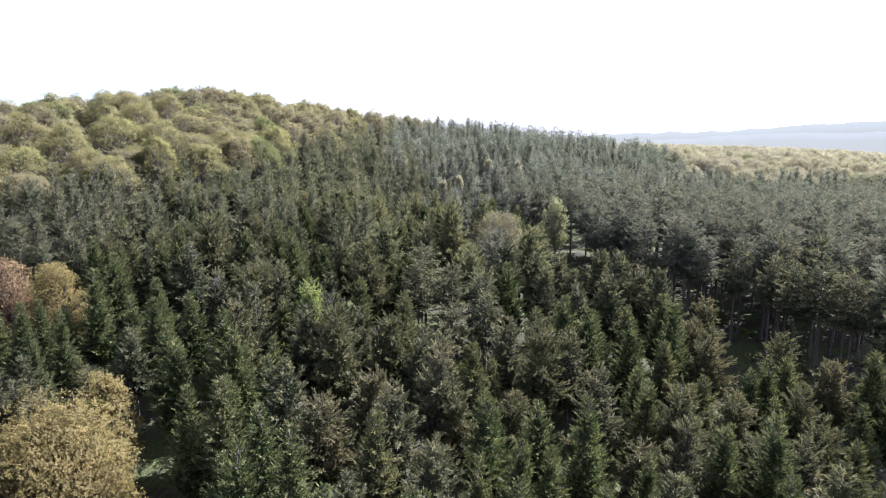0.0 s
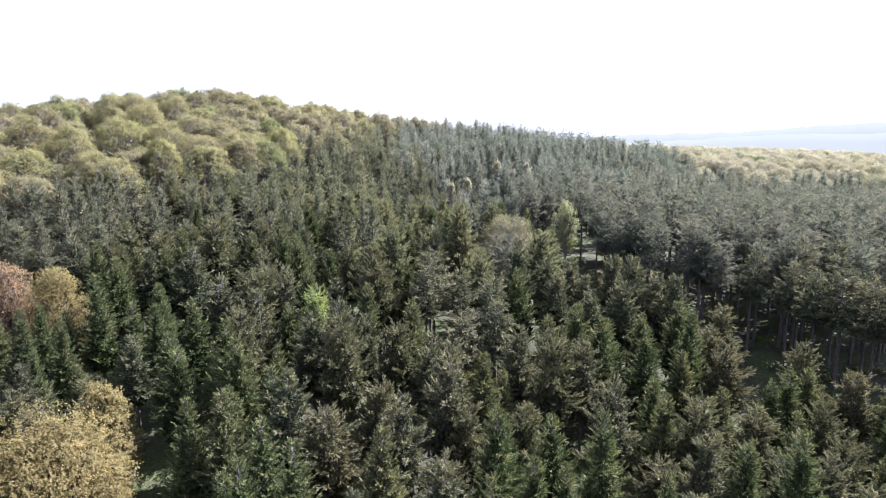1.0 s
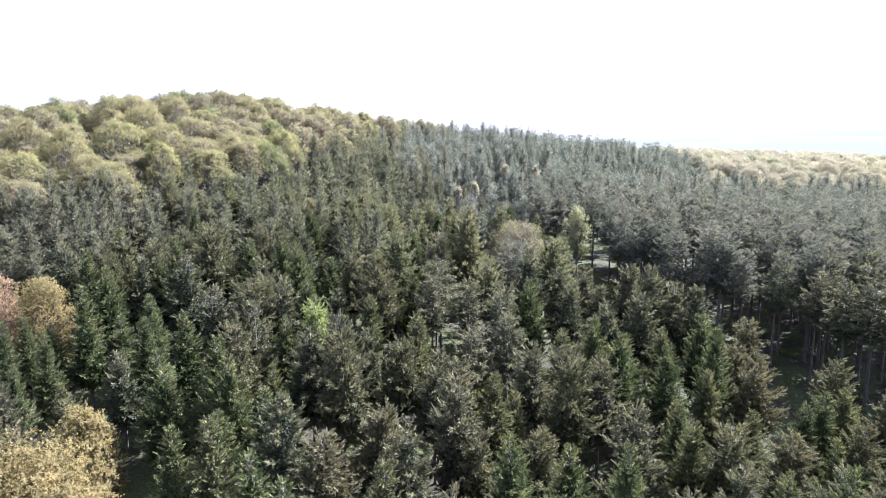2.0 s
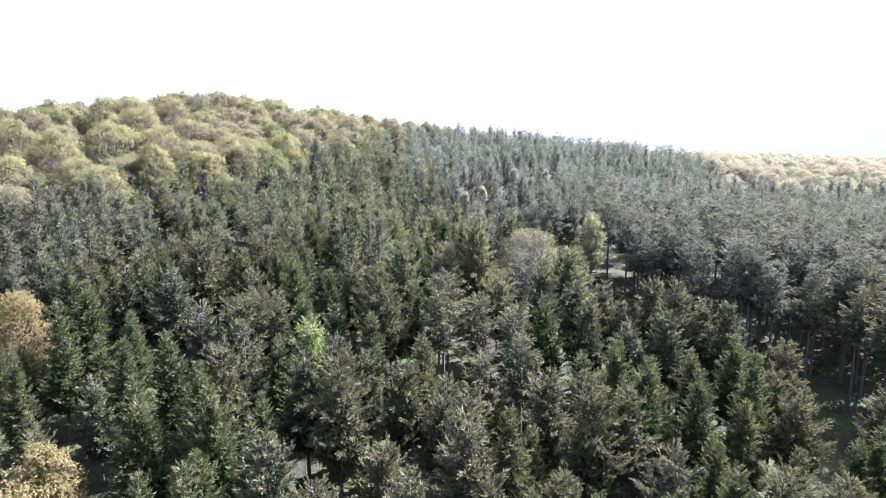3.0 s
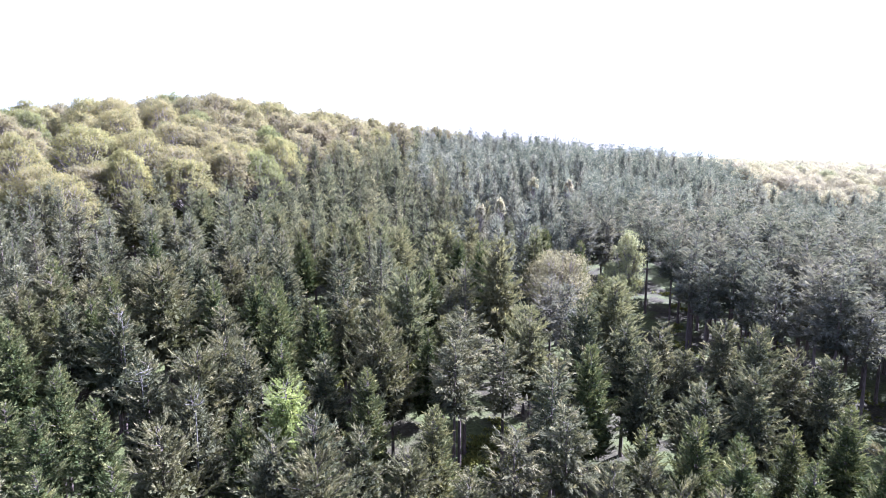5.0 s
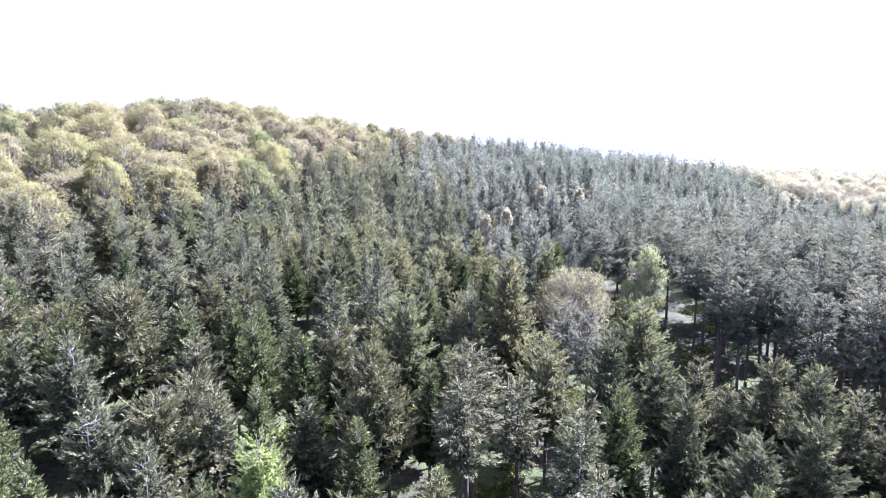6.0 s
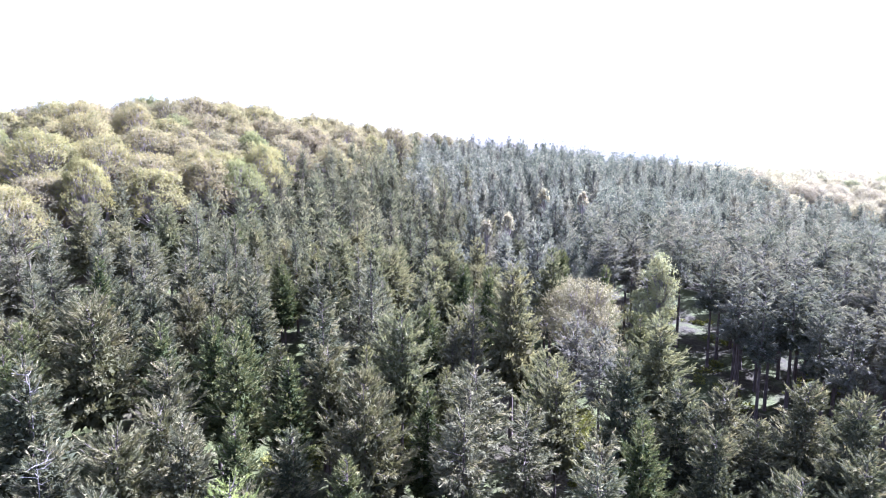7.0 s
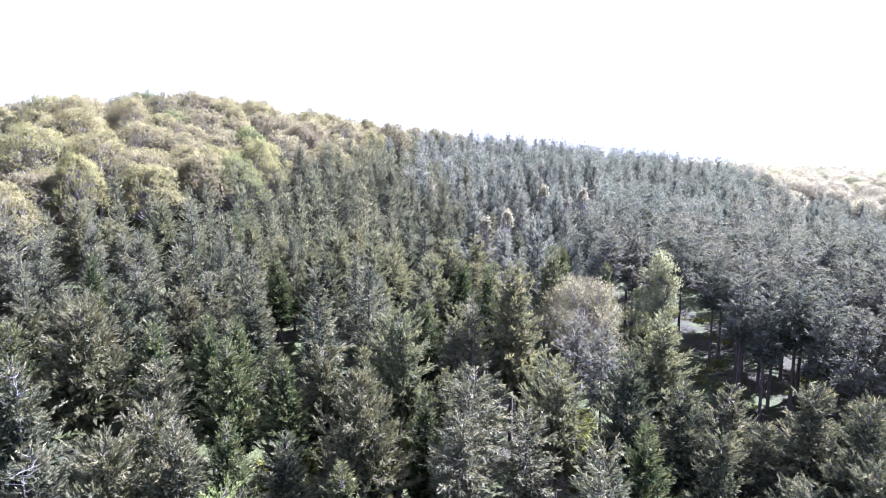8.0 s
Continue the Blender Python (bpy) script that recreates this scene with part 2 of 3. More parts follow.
def build_ground():
    lines = np.concatenate([-np.geomspace(4600, 340, 26), np.arange(-320, 321, 5.0), np.geomspace(340, 4600, 26)])
    ys = lines + 180
    gx, gy = np.meshgrid(lines, ys)
    n = len(lines)
    verts = np.stack([gx.ravel(), gy.ravel(), ground_z(gx, gy).ravel()], 1)
    i, j = np.meshgrid(np.arange(n - 1), np.arange(n - 1))
    a = (j * n + i).ravel()
    faces = np.stack([a, a + 1, a + 1 + n, a + n], 1)
    tagged(new("ground", mesh_of("ground", verts, faces, floor_mat, True)), "forest floor of brown leaf litter, moss and straw grass", "ground", kind="structure")


build_ground()

# ---- trees ----
rng = np.random.default_rng(11)


def unit(v):
    return v / np.maximum(np.linalg.norm(v, axis=-1, keepdims=True), 1e-6)


def sprays(root, way, length, width, facing, loose=0.5):
    """Pointed needle sprays or leaves: one slim triangle each, its face turned roughly the given way."""
    side = unit(np.cross(way, facing + rng.normal(0, loose, way.shape)))
    a = root - side * width[:, None] / 2
    b = root + side * width[:, None] / 2
    c = root + way * length[:, None]
    verts = np.stack([a, b, c], 1).reshape(-1, 3)
    return verts, np.arange(len(verts)).reshape(-1, 3)


def tube(points, radii, sides=6):
    """A tapered limb along a line of points."""
    points = np.asarray(points, float)
    ang = np.arange(sides) * 2 * np.pi / sides
    verts, faces = [], []
    for k, (p, r) in enumerate(zip(points, radii)):
        w = points[min(k + 1, len(points) - 1)] - points[max(k - 1, 0)]
        w = w / np.linalg.norm(w)
        u = np.cross(w, (0.3, 1, 0.1) if abs(w[1]) < 0.8 else (1, 0.1, 0.2))
        u = u / np.linalg.norm(u)
        v = np.cross(w, u)
        verts.append(p + r * (np.cos(ang)[:, None] * u + np.sin(ang)[:, None] * v))
        if k:
            for s in range(sides):
                t = (s + 1) % sides
                faces.append(((k - 1) * sides + s, (k - 1) * sides + t, k * sides + t, k * sides + s))
    return np.concatenate(verts), np.array(faces)


def joined(pieces):
    vs, fs, at = [], [], 0
    for v, f in pieces:
        vs.append(v)
        fs.append(f + at)
        at += len(v)
    return np.concatenate(vs), np.concatenate(fs)


def conifer_shape(height, radius, base, n_branch, fingers, n_spray, size, shape=0.7, rise=0.35, droop=0.35, ragged=0.3, hang=0.0, core=2200, wide=1.0, lift=0.1, splay=0.42):
    """Branches in loose whorls; each carries flat side fingers, and each finger is a narrow plume of needle sprays.
    Returns spray mesh arrays, one number a finger, and the branch lines."""
    s = np.sort(rng.random(n_branch) ** 1.05)
    s[-3:] = (0.95, 0.975, 0.99)
    zb = base + (height - base) * s
    az = np.arange(n_branch) * 2.399 + rng.normal(0, 0.5, n_branch)
    under = np.clip(0.5 + s / 0.15 * 0.5, 0, 1)
    length = radius * (1 - s) ** shape * under * (1 + ragged * rng.uniform(-1, 0.8, n_branch)) + 0.2
    out = np.stack([np.cos(az), np.sin(az), 0 * az], 1)
    climb = rise * (lift + 1.5 * s * s) + rng.normal(0, 0.12, n_branch)
    # fingers: how many a branch bears follows its length
    count = np.maximum(2, np.round(fingers * n_branch * length / length.sum())).astype(int)
    b = np.repeat(np.arange(n_branch), count)
    m = len(b)
    u = 1 - 0.75 * rng.random(m) ** 1.1
    side = rng.choice([-1, 1], m) * rng.random(m) ** 0.6
    L = length[b]
    lateral = np.stack([-out[b, 1], out[b, 0], 0 * L], 1)
    bend = climb[b] * u - droop * (1 - s[b]) * u * u + 0.2 * u ** 5
    foot = out[b] * (u * L * 0.9)[:, None] + lateral * (side * 0.16 * L * (1.1 - u))[:, None]
    foot[:, 2] = zb[b] + bend * L
    up = rng.normal(0.12 - 1.3 * hang * (1 - s[b]), 0.36, m) + 0.45 * s[b] ** 3
    way = unit(out[b] * 0.8 + lateral * (side * splay)[:, None] + np.stack([0 * u, 0 * u, up + 0.5 * (lift - 0.1)], 1))
    reach = np.minimum(size * rng.uniform(0.6, 1.4, m), 0.25 + 0.6 * L)
    # sprays along each finger
    n_spray = int(round(n_spray))
    f = np.repeat(np.arange(m), n_spray)
    n = len(f)
    t = np.tile((np.arange(n_spray) + 0.3) / n_spray, m) + rng.normal(0, 0.08, n)
    root = foot[f] + way[f] * (t * reach[f])[:, None] + rng.normal(0, 0.04, (n, 3))
    root[:, 2] += 0.12 * t * t * reach[f] - 0.05
    aim = unit(way[f] + rng.normal(0, 0.3, (n, 3)) - np.array((0, 0, 0.4)) * (hang * (1 - s[b[f]]))[:, None])
    ln = np.minimum(reach[f], size) * rng.uniform(0.4, 0.72, n)
    w = ln * rng.uniform(0.19, 0.32, n) * wide
    facing = unit(out[b[f]] * 0.8 + np.array((0, 0, 0.6)))
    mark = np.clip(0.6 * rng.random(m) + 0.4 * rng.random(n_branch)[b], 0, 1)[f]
    # dense inner twigs round the stem, coloured dark to paint the crown's inner shade
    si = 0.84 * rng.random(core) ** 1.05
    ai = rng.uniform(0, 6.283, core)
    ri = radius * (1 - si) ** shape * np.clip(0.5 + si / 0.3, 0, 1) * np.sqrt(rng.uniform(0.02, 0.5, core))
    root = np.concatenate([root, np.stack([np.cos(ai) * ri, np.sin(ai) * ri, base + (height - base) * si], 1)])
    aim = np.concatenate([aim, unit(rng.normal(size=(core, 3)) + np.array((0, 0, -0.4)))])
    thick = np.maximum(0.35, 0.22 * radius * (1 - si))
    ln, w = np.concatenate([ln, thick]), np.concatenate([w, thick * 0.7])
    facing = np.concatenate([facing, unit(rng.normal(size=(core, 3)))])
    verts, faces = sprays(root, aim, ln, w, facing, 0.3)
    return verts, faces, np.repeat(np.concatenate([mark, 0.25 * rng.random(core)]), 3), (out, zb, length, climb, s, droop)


def branch_sticks(lines, pick):
    out, zb, length, climb, s, droop = lines
    pieces = []
    for k in range(0, len(zb), pick):
        pts = [(out[k, 0] * u * length[k], out[k, 1] * u * length[k], zb[k] + (climb[k] * u - droop * (1 - s[k]) * u * u + 0.22 * u ** 5) * length[k] + 0.05) for u in (0, 0.4, 0.75, 1.0)]
        pieces.append(tube(pts, (0.055, 0.045, 0.035, 0.012), 3))
    return joined(pieces)


def part(name, me, parent, label=""):
    ob = new(name, me)
    ob.parent = parent
    return tagged(ob, label)


def conifer(name, label, category, leaf, height, radius, base, n_branch, fingers, n_spray, size, **kw):
    """A conifer: tapered trunk, side branches, crown of needle sprays."""
    tree = new(name)
    tree.empty_display_size = 0.5
    lean = rng.normal(0, 0.12, 2)
    zs = np.array([-0.5, 0.0, 0.4, 0.4 * height, 0.75 * height, 0.985 * height])
    r0 = 0.013 * height
    pts = [(lean[0] * (z / height) ** 2, lean[1] * (z / height) ** 2, z) for z in zs]
    v, f = tube(pts, r0 * np.array([1.7, 1.45, 1.05, 0.72, 0.36, 0.05]), 7)
    part("trunk", mesh_of("trunk", v, f, bark, True), tree, "dark brown bare lower trunk")
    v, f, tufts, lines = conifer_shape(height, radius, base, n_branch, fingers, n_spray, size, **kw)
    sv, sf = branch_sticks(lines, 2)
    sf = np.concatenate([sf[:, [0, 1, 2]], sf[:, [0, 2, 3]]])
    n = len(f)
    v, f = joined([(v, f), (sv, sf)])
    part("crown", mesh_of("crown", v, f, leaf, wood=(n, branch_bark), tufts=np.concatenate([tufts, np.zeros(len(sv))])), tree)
    tree["height"] = height
    return tagged(tree, label, category)


def broadleaf_shape(radius, height, base, clumps, n_leaf, size, flat=0.75, column=False, slim=0.7, fan=0.35, rough=0.07, lobes=(0.19, 0.36)):
    """Crown of leafy clumps on spreading limbs: a dome, or a column leafed from foot to top. Returns leaf arrays, one number a tuft, limb ends."""
    a = np.arange(clumps) * 2.399
    t = (np.arange(clumps) + 0.5) / clumps
    jit = rng.normal(0, rough * radius, (clumps, 3))
    if column:
        ring = radius * 0.72 * np.sin(np.pi * (0.2 + 0.75 * t)) ** 0.7 * rng.uniform(0.45, 1.0, clumps)
        top = base + (height - base) * (0.05 + 0.83 * t)
        cr = radius * rng.uniform(0.26, 0.4, clumps)
    else:
        ring = np.sqrt(t) * radius * 0.86
        top = base + (height - base) * (0.0 + 0.86 * np.maximum(0.0, 1 - (ring / radius) ** 2.4) ** 0.75)
        cr = radius * rng.uniform(*lobes, clumps)
    centre = np.stack([np.cos(a) * ring, np.sin(a) * ring, top], 1) + jit
    share = cr ** 2
    twigs = max(1, n_leaf // 7)
    idx = rng.choice(clumps, twigs, p=share / share.sum())
    d = unit(rng.normal(size=(twigs, 3)) + np.array((0, 0, 0.5)))
    d2 = d.copy()
    d2[:, 2] *= flat
    bump = 1 + 0.2 * np.sin(d[:, 0] * 7 + idx) * np.sin(d[:, 1] * 6 + 2 * idx) + 0.12 * np.sin(d[:, 2] * 9 + idx * 3)
    tip = centre[idx] + d2 * (cr[idx] * bump * (1 - 0.5 * rng.random(twigs) ** 2.5))[:, None]
    heart = np.array((0, 0, base + 0.25 * (height - base)))
    outward = unit((tip - heart) * np.array((1, 1, 1.2)))
    lead = unit(outward + 0.5 * d + rng.normal(0, 0.35, (twigs, 3)))
    # seven leaves to a twig
    k = np.repeat(np.arange(twigs), 7)
    n = len(k)
    root = tip[k] + lead[k] * (rng.uniform(-0.9, 0.6, n) * size * 1.6)[:, None] + rng.normal(0, 0.35 * size, (n, 3))
    facing = unit(outward + 0.7 * d)[k]
    loose = rng.normal(size=(n, 3))
    loose = loose - facing * (0.85 * (loose * facing).sum(1))[:, None]
    way = unit(loose * (0.75 - 0.5 * fan) + lead[k] * (1.3 * fan - 0.3) + np.array((0, 0, 0.15 + 0.4 * (fan - 0.35))))
    ln = size * rng.uniform(0.6, 1.5, n)
    verts, faces = sprays(root, way, ln, ln * rng.uniform(0.7, 1.3, n) * slim, facing, 0.2)
    mark = np.clip(0.7 * rng.random(twigs) + 0.3 * rng.random(clumps)[idx], 0, 1)
    return verts, faces, np.repeat(mark[k], 3), centre, cr


def limbs_of(centre, cr, base, r0, twigs):
    pieces = []
    for k, c in enumerate(centre):
        fork = np.array((0, 0, max(base * 0.8, base + 0.55 * (c[2] - base) - 1.5)))
        mid = fork * 0.45 + c * 0.55 + rng.normal(0, 0.35, 3)
        mid[2] -= 0.1 * (c[2] - fork[2])
        pieces.append(tube([fork, mid, c], (r0 * 0.55, r0 * 0.28, r0 * 0.1), 4))
        for _ in range(twigs):
            e = c + unit(rng.normal(size=3) + np.array((0, 0, 0.6))) * cr[k] * rng.uniform(0.7, 1.05)
            m = (c * 0.5 + mid * 0.5) * 0.4 + e * 0.6 + rng.normal(0, 0.1, 3)
            pieces.append(tube([(c + mid) / 2, m, e], (r0 * 0.14, r0 * 0.08, r0 * 0.03), 3))
    return joined(pieces)


def broadleaf(name, label, category, leaf, radius, height, base, clumps, n_leaf, size, twigs=3, wood=None, **kw):
    tree = new(name)
    tree.empty_display_size = 0.5
    v, f, tufts, centre, cr = broadleaf_shape(radius, height, base, clumps, n_leaf, size, **kw)
    r0 = 0.02 * height
    pts = [(0, 0, -0.6), (0, 0, 0.3), (0.1, 0.05, base * 0.5), (0, 0, base * 0.85), (0.05, 0, 0.8 * height)]
    wood = wood or grey_bark
    tv, tf = tube(pts, (r0 * 1.6, r0 * 1.2, r0 * 0.9, r0 * 0.75, r0 * 0.1), 8)
    tv, tf = joined([(tv, tf), limbs_of(centre, cr, base, r0, twigs)])
    part("trunk", mesh_of("trunk", tv, tf, wood, True), tree)
    part("crown", mesh_of("crown", v, f, leaf, tufts=tufts), tree)
    return tagged(tree, label, category)


# ---- where each stand grows ----
def scatter(spacing, x0, x1, y0, y1, jitter=0.3):
    """A loosened planting grid."""
    pts = []
    rows = int((y1 - y0) / (spacing * 0.87))
    for j in range(rows):
        y = y0 + j * spacing * 0.87
        xs = np.arange(x0 + (j % 2) * spacing / 2, x1, spacing)
        pts.append(np.stack([xs, np.full(len(xs), y)], 1))
    pts = np.concatenate(pts)
    return pts + rng.uniform(-jitter, jitter, pts.shape) * spacing


def west_edge(y):
    """West edge of the plantation, along an open strip."""
    return -1.5 - 0.644 * (y - 22)


def west_ride(x, y):
    e = west_edge(y)
    beech = (np.hypot(x + 41, y - 66) < 9.5) | (np.hypot(x + 70, y - 113) < 5) | (np.hypot(x + 79, y - 114) < 4.5) | (np.hypot(x + 65, y - 106) < 3)
    return ((x < e) & (x > e - 3.0) | (x < e) & beech) & (y < 122)


def east_ride_edge(y):
    """East edge of the plantation, along the track."""
    return np.interp(y, [40, 80, 89, 95, 105, 113, 120, 126, 134, 150, 172, 190], [74, 67, 62, 57, 49, 43.5, 37, 29, 23, 20.5, 21, 21])


def east_stand_edge(y):
    """West edge of the tall stand beyond the track."""
    return np.interp(y, [80, 90, 100, 112, 120, 130, 144, 160, 172, 190, 200], [67, 69, 69, 64, 59, 51, 38.5, 35, 32, 27, 24])


def in_west_woods(x, y):
    return (y > 138) & (x < np.interp(y, [138, 175, 203, 240, 290, 330], [-118, -84, -63, -51, -36, -30])) | ((y > 335) & (x < -10))


def in_east_woods(x, y):
    return (y > 288) & (x > 104 + 0.22 * (y - 288))


def in_clearing(x, y):
    """Small glades: middle x, middle y, half width, half depth."""
    gap = np.zeros(np.shape(x), bool)
    for cx, cy, rx, ry in ((0.5, 114, 4, 17), (6.5, 104, 3.6, 15), (-25.5, 139, 4, 14), (11.5, 142, 4, 13), (-14.8, 143, 3.4, 13), (3.5, 178, 3, 13)):
        gap |= ((x - cx) / rx) ** 2 + ((y - cy) / ry) ** 2 < 1
    return gap


def on_track(x, y):
    return (x > east_ride_edge(y)) & (x < east_stand_edge(y)) & (y < 166)


def in_sight(x, y, margin=14):
    return (np.abs(x + 0.03 * y) < 0.74 * (y - 0) + margin) & (y > 36)


# ---- the conifer plantation ----
def set_down(proto, x, y, turn, size, sink=0.0, group=""):
    ob = copy_thing(proto, Matrix.Translation((x, y, float(ground_z(x, y)) - sink)) @ Matrix.Rotation(turn, 4, "Z") @ Matrix.Diagonal((size[0], size[0], size[1], 1)))
    if group:
        ob["group"] = group
    return ob


def put_away(protos):
    """The first trees built, once all their copies stand."""
    for p in protos:
        for o in (*p.children_recursive, p):
            bpy.data.objects.remove(o)


SPRUCE = ("spruce", "dark green pointed spruce in a dense plantation", "spruce tree", spruce_leaf)
FIR = ("fir", "ragged grey-green fir with drooping branches among spruces", "fir tree", fir_leaf)
HAZED_SPRUCE = ("sitka_spruce", "blue-grey sitka spruce on the upper slope", "spruce tree", hazed_spruce_leaf)
BROWN = ("brown_spruce", "brown-tinged spruce below the broadleaf hill wood", "spruce tree", brown_leaf)
TAN = ("fir", "broad fir with tan cone-laden top and branch tips", "fir tree", tan_leaf)
TALL = ("fir", "tall fir with dark crown and long bare trunk", "fir tree", fir_leaf)


# kinds for the middle distance; their firs are coloured paler for haze
HAZED_KINDS = (SPRUCE, ("fir", "ragged olive-green fir on the middle slope", "fir tree", hazed_olive_fir_leaf), ("fir", "broad olive-green fir with tan tips", "fir tree", hazed_olive_fir_leaf), ("fir", "tall grey-green fir with long bare trunk", "fir tree", hazed_fir_leaf))


def four_kinds(n, detail, size, kinds=(SPRUCE, FIR, TAN, TALL)):
    """Spruces, firs, tan firs and tall firs, n of each."""
    fingers, n_spray = detail
    return ([conifer(*kinds[0], rng.uniform(18.5, 21.5), rng.uniform(3.6, 4.3), rng.uniform(4.5, 7.0), 210, fingers * 0.85, n_spray * 0.8, size, shape=1.0, rise=0.3, droop=0.3, ragged=0.4, hang=0.0, lift=1.1, splay=0.35) for _ in range(n)],
            [conifer(*kinds[1], rng.uniform(18, 20.5), rng.uniform(3.9, 4.7), rng.uniform(6.0, 8.0), 105, fingers * 1.5, n_spray, size * 1.05, shape=0.8, rise=0.3, droop=0.32, ragged=0.5, lift=0.9) for _ in range(n)],
            [conifer(*kinds[2], rng.uniform(17, 19), rng.uniform(4.0, 4.9), rng.uniform(6.0, 8.0), 105, fingers * 1.5, n_spray, size * 1.05, shape=0.64, rise=0.3, droop=0.3, ragged=0.48, lift=0.9) for _ in range(n)],
            [conifer(*kinds[3], rng.uniform(19.5, 22), rng.uniform(3.0, 3.8), rng.uniform(10.0, 12.0), 62, fingers * 1.6, n_spray, size * 1.1, shape=0.5, rise=0.4, droop=0.25, ragged=0.45, hang=0.1, core=700) for _ in range(n)])


def slope_spruce(kind):
    return conifer(*kind, rng.uniform(18.5, 22), rng.uniform(3.2, 3.9), rng.uniform(2.0, 4.0), 88, 11, 8, 0.8, shape=0.95, rise=0.3, droop=0.2, ragged=0.3, hang=0.0, core=1300, wide=1.0, lift=0.9, splay=0.6)


spruces, firs, tans, talls = four_kinds(6, (11, 15), 0.54)
spruces_b, firs_b, tans_b, talls_b = four_kinds(5, (10, 13), 0.52, HAZED_KINDS)
hazed_spruces = [slope_spruce(HAZED_SPRUCE) for _ in range(7)]
browns = [slope_spruce(BROWN) for _ in range(6)]

# trees that can be told apart: x, y and the height of the top
SPRUCE_TOPS = ((-69.9, 138.9, 31.6), (-66.0, 119.4, 30.3), (-49.9, 99.7, 23.8), (-39.9, 98.6, 24.8), (-40.0, 89.5, 22.1), (-31.9, 133.9, 29.6), (-26.2, 130.5, 27.1), (-6.3, 103.6, 22.5), (-14.1, 107.7, 25.1), (11.5, 112.8, 26.3), (15.5, 102.6, 21.2), (24.9, 102.0, 20.8), (29.2, 96.0, 21.2), (-39.5, 128.5, 30.3), (-33.9, 130.0, 30.6), (-24.8, 111.5, 26.8), (-23.5, 124.3, 27.9), (-22.3, 78.0, 21.7), (6.0, 70.8, 18.2), (11.1, 70.0, 18.9), (17.5, 72.0, 17.0), (-8.2, 121.6, 25.6))
FIR_TOPS = ((1.9, 142.0, 35.1), (-46.7, 115.7, 30.2), (-35.0, 120.4, 28.8), (-30.3, 99.3, 26.1), (30.1, 121.2, 27.2), (32.3, 116.0, 28.0), (23.5, 108.4, 23.8), (36.9, 116.2, 25.3), (39.3, 112.9, 25.2), (18.5, 89.8, 21.1), (12.7, 124.0, 29.2), (18.8, 132.9, 29.9), (22.7, 122.9, 26.3), (24.8, 119.7, 23.7), (18.6, 114.5, 25.3), (24.1, 112.0, 22.2), (-38.1, 105.5, 26.7), (-28.1, 108.6, 27.6))
TAN_TOPS = ((-47.2, 129.3, 32.6), (-30.8, 93.3, 24.3), (-12.0, 131.8, 31.3), (-15.2, 87.6, 24.9), (13.9, 86.8, 23.5), (40.2, 99.4, 19.5), (-45.9, 125.7, 33.0), (-32.5, 105.9, 27.4), (-13.8, 115.3, 29.4), (-0.9, 65.0, 16.6), (22.8, 67.8, 14.8), (30.4, 76.8, 17.8), (57.1, 89.6, 16.3), (50.0, 84.4, 14.1), (45.0, 106.5, 21.5), (53.0, 96.0, 18.5))
TALL_TOPS = ((1.7, 96.6, 23.5), (6.9, 99.4, 23.7), (-3.9, 116.8, 28.2), (1.6, 117.3, 25.4), (-21.5, 132.3, 32.2), (36.2, 179.7, 33.5), (38.2, 169.0, 32.3), (47.9, 172.5, 34.3), (58.3, 171.9, 34.7), (71.4, 180.5, 34.8), (59.4, 138.5, 26.8), (70.9, 151.9, 34.0), (62.4, 130.9, 28.5), (87.4, 196.9, 34.6), (47.0, 148.5, 30.8), (70.1, 168.8, 33.1), (49.3, 166.4, 34.5), (56.1, 161.1, 32.3), (44.0, 144.9, 28.7))
# and others at the canopy's height
SPRUCE_SPOTS = ((-25.2, 98.6), (-28.6, 67.6), (-18.8, 61.5), (-6.1, 97.4), (-59.2, 113.5), (-35.4, 81.3), (-24.9, 67.9), (15.8, 65.7), (4.6, 65.3), (19.4, 99.0), (25.8, 76.4), (-7.1, 63.0), (-57.4, 103.2), (31.7, 67.0), (-26.4, 74.3), (-29.7, 125.3), (-4.9, 161.6))
FIR_SPOTS = ((9.7, 91.8), (19.4, 76.1), (-5.5, 69.9), (-0.8, 59.0), (27.8, 68.2), (42.6, 69.7), (38.6, 69.5), (39.9, 58.7), (22.4, 56.7), (-0.3, 83.5), (18.2, 123.4), (-14.5, 138.7), (-12.8, 119.8), (35.0, 122.3), (29.4, 110.0))
TAN_SPOTS = ((5.5, 132.5), (-14.4, 70.9), (-8.8, 76.6), (40.8, 94.2), (48.7, 76.8), (37.9, 78.1), (-57.8, 128.9))
TALL_SPOTS = ((11.5, 131.0), (10.5, 142.0), (-4.5, 112.5), (6.3, 105.8), (3.2, 163.6), (-3.3, 121.1), (7.5, 111.0))
TOLD = ((spruces, spruces_b, SPRUCE_TOPS, SPRUCE_SPOTS), (firs, firs_b, FIR_TOPS, FIR_SPOTS), (tans, tans_b, TAN_TOPS, TAN_SPOTS), (talls, talls_b, TALL_TOPS, TALL_SPOTS))
spots = np.array([p[:2] for _, _, tops, places in TOLD for p in tops + places] + [(-21.6, 102.3), (14, 158), (29, 173)])
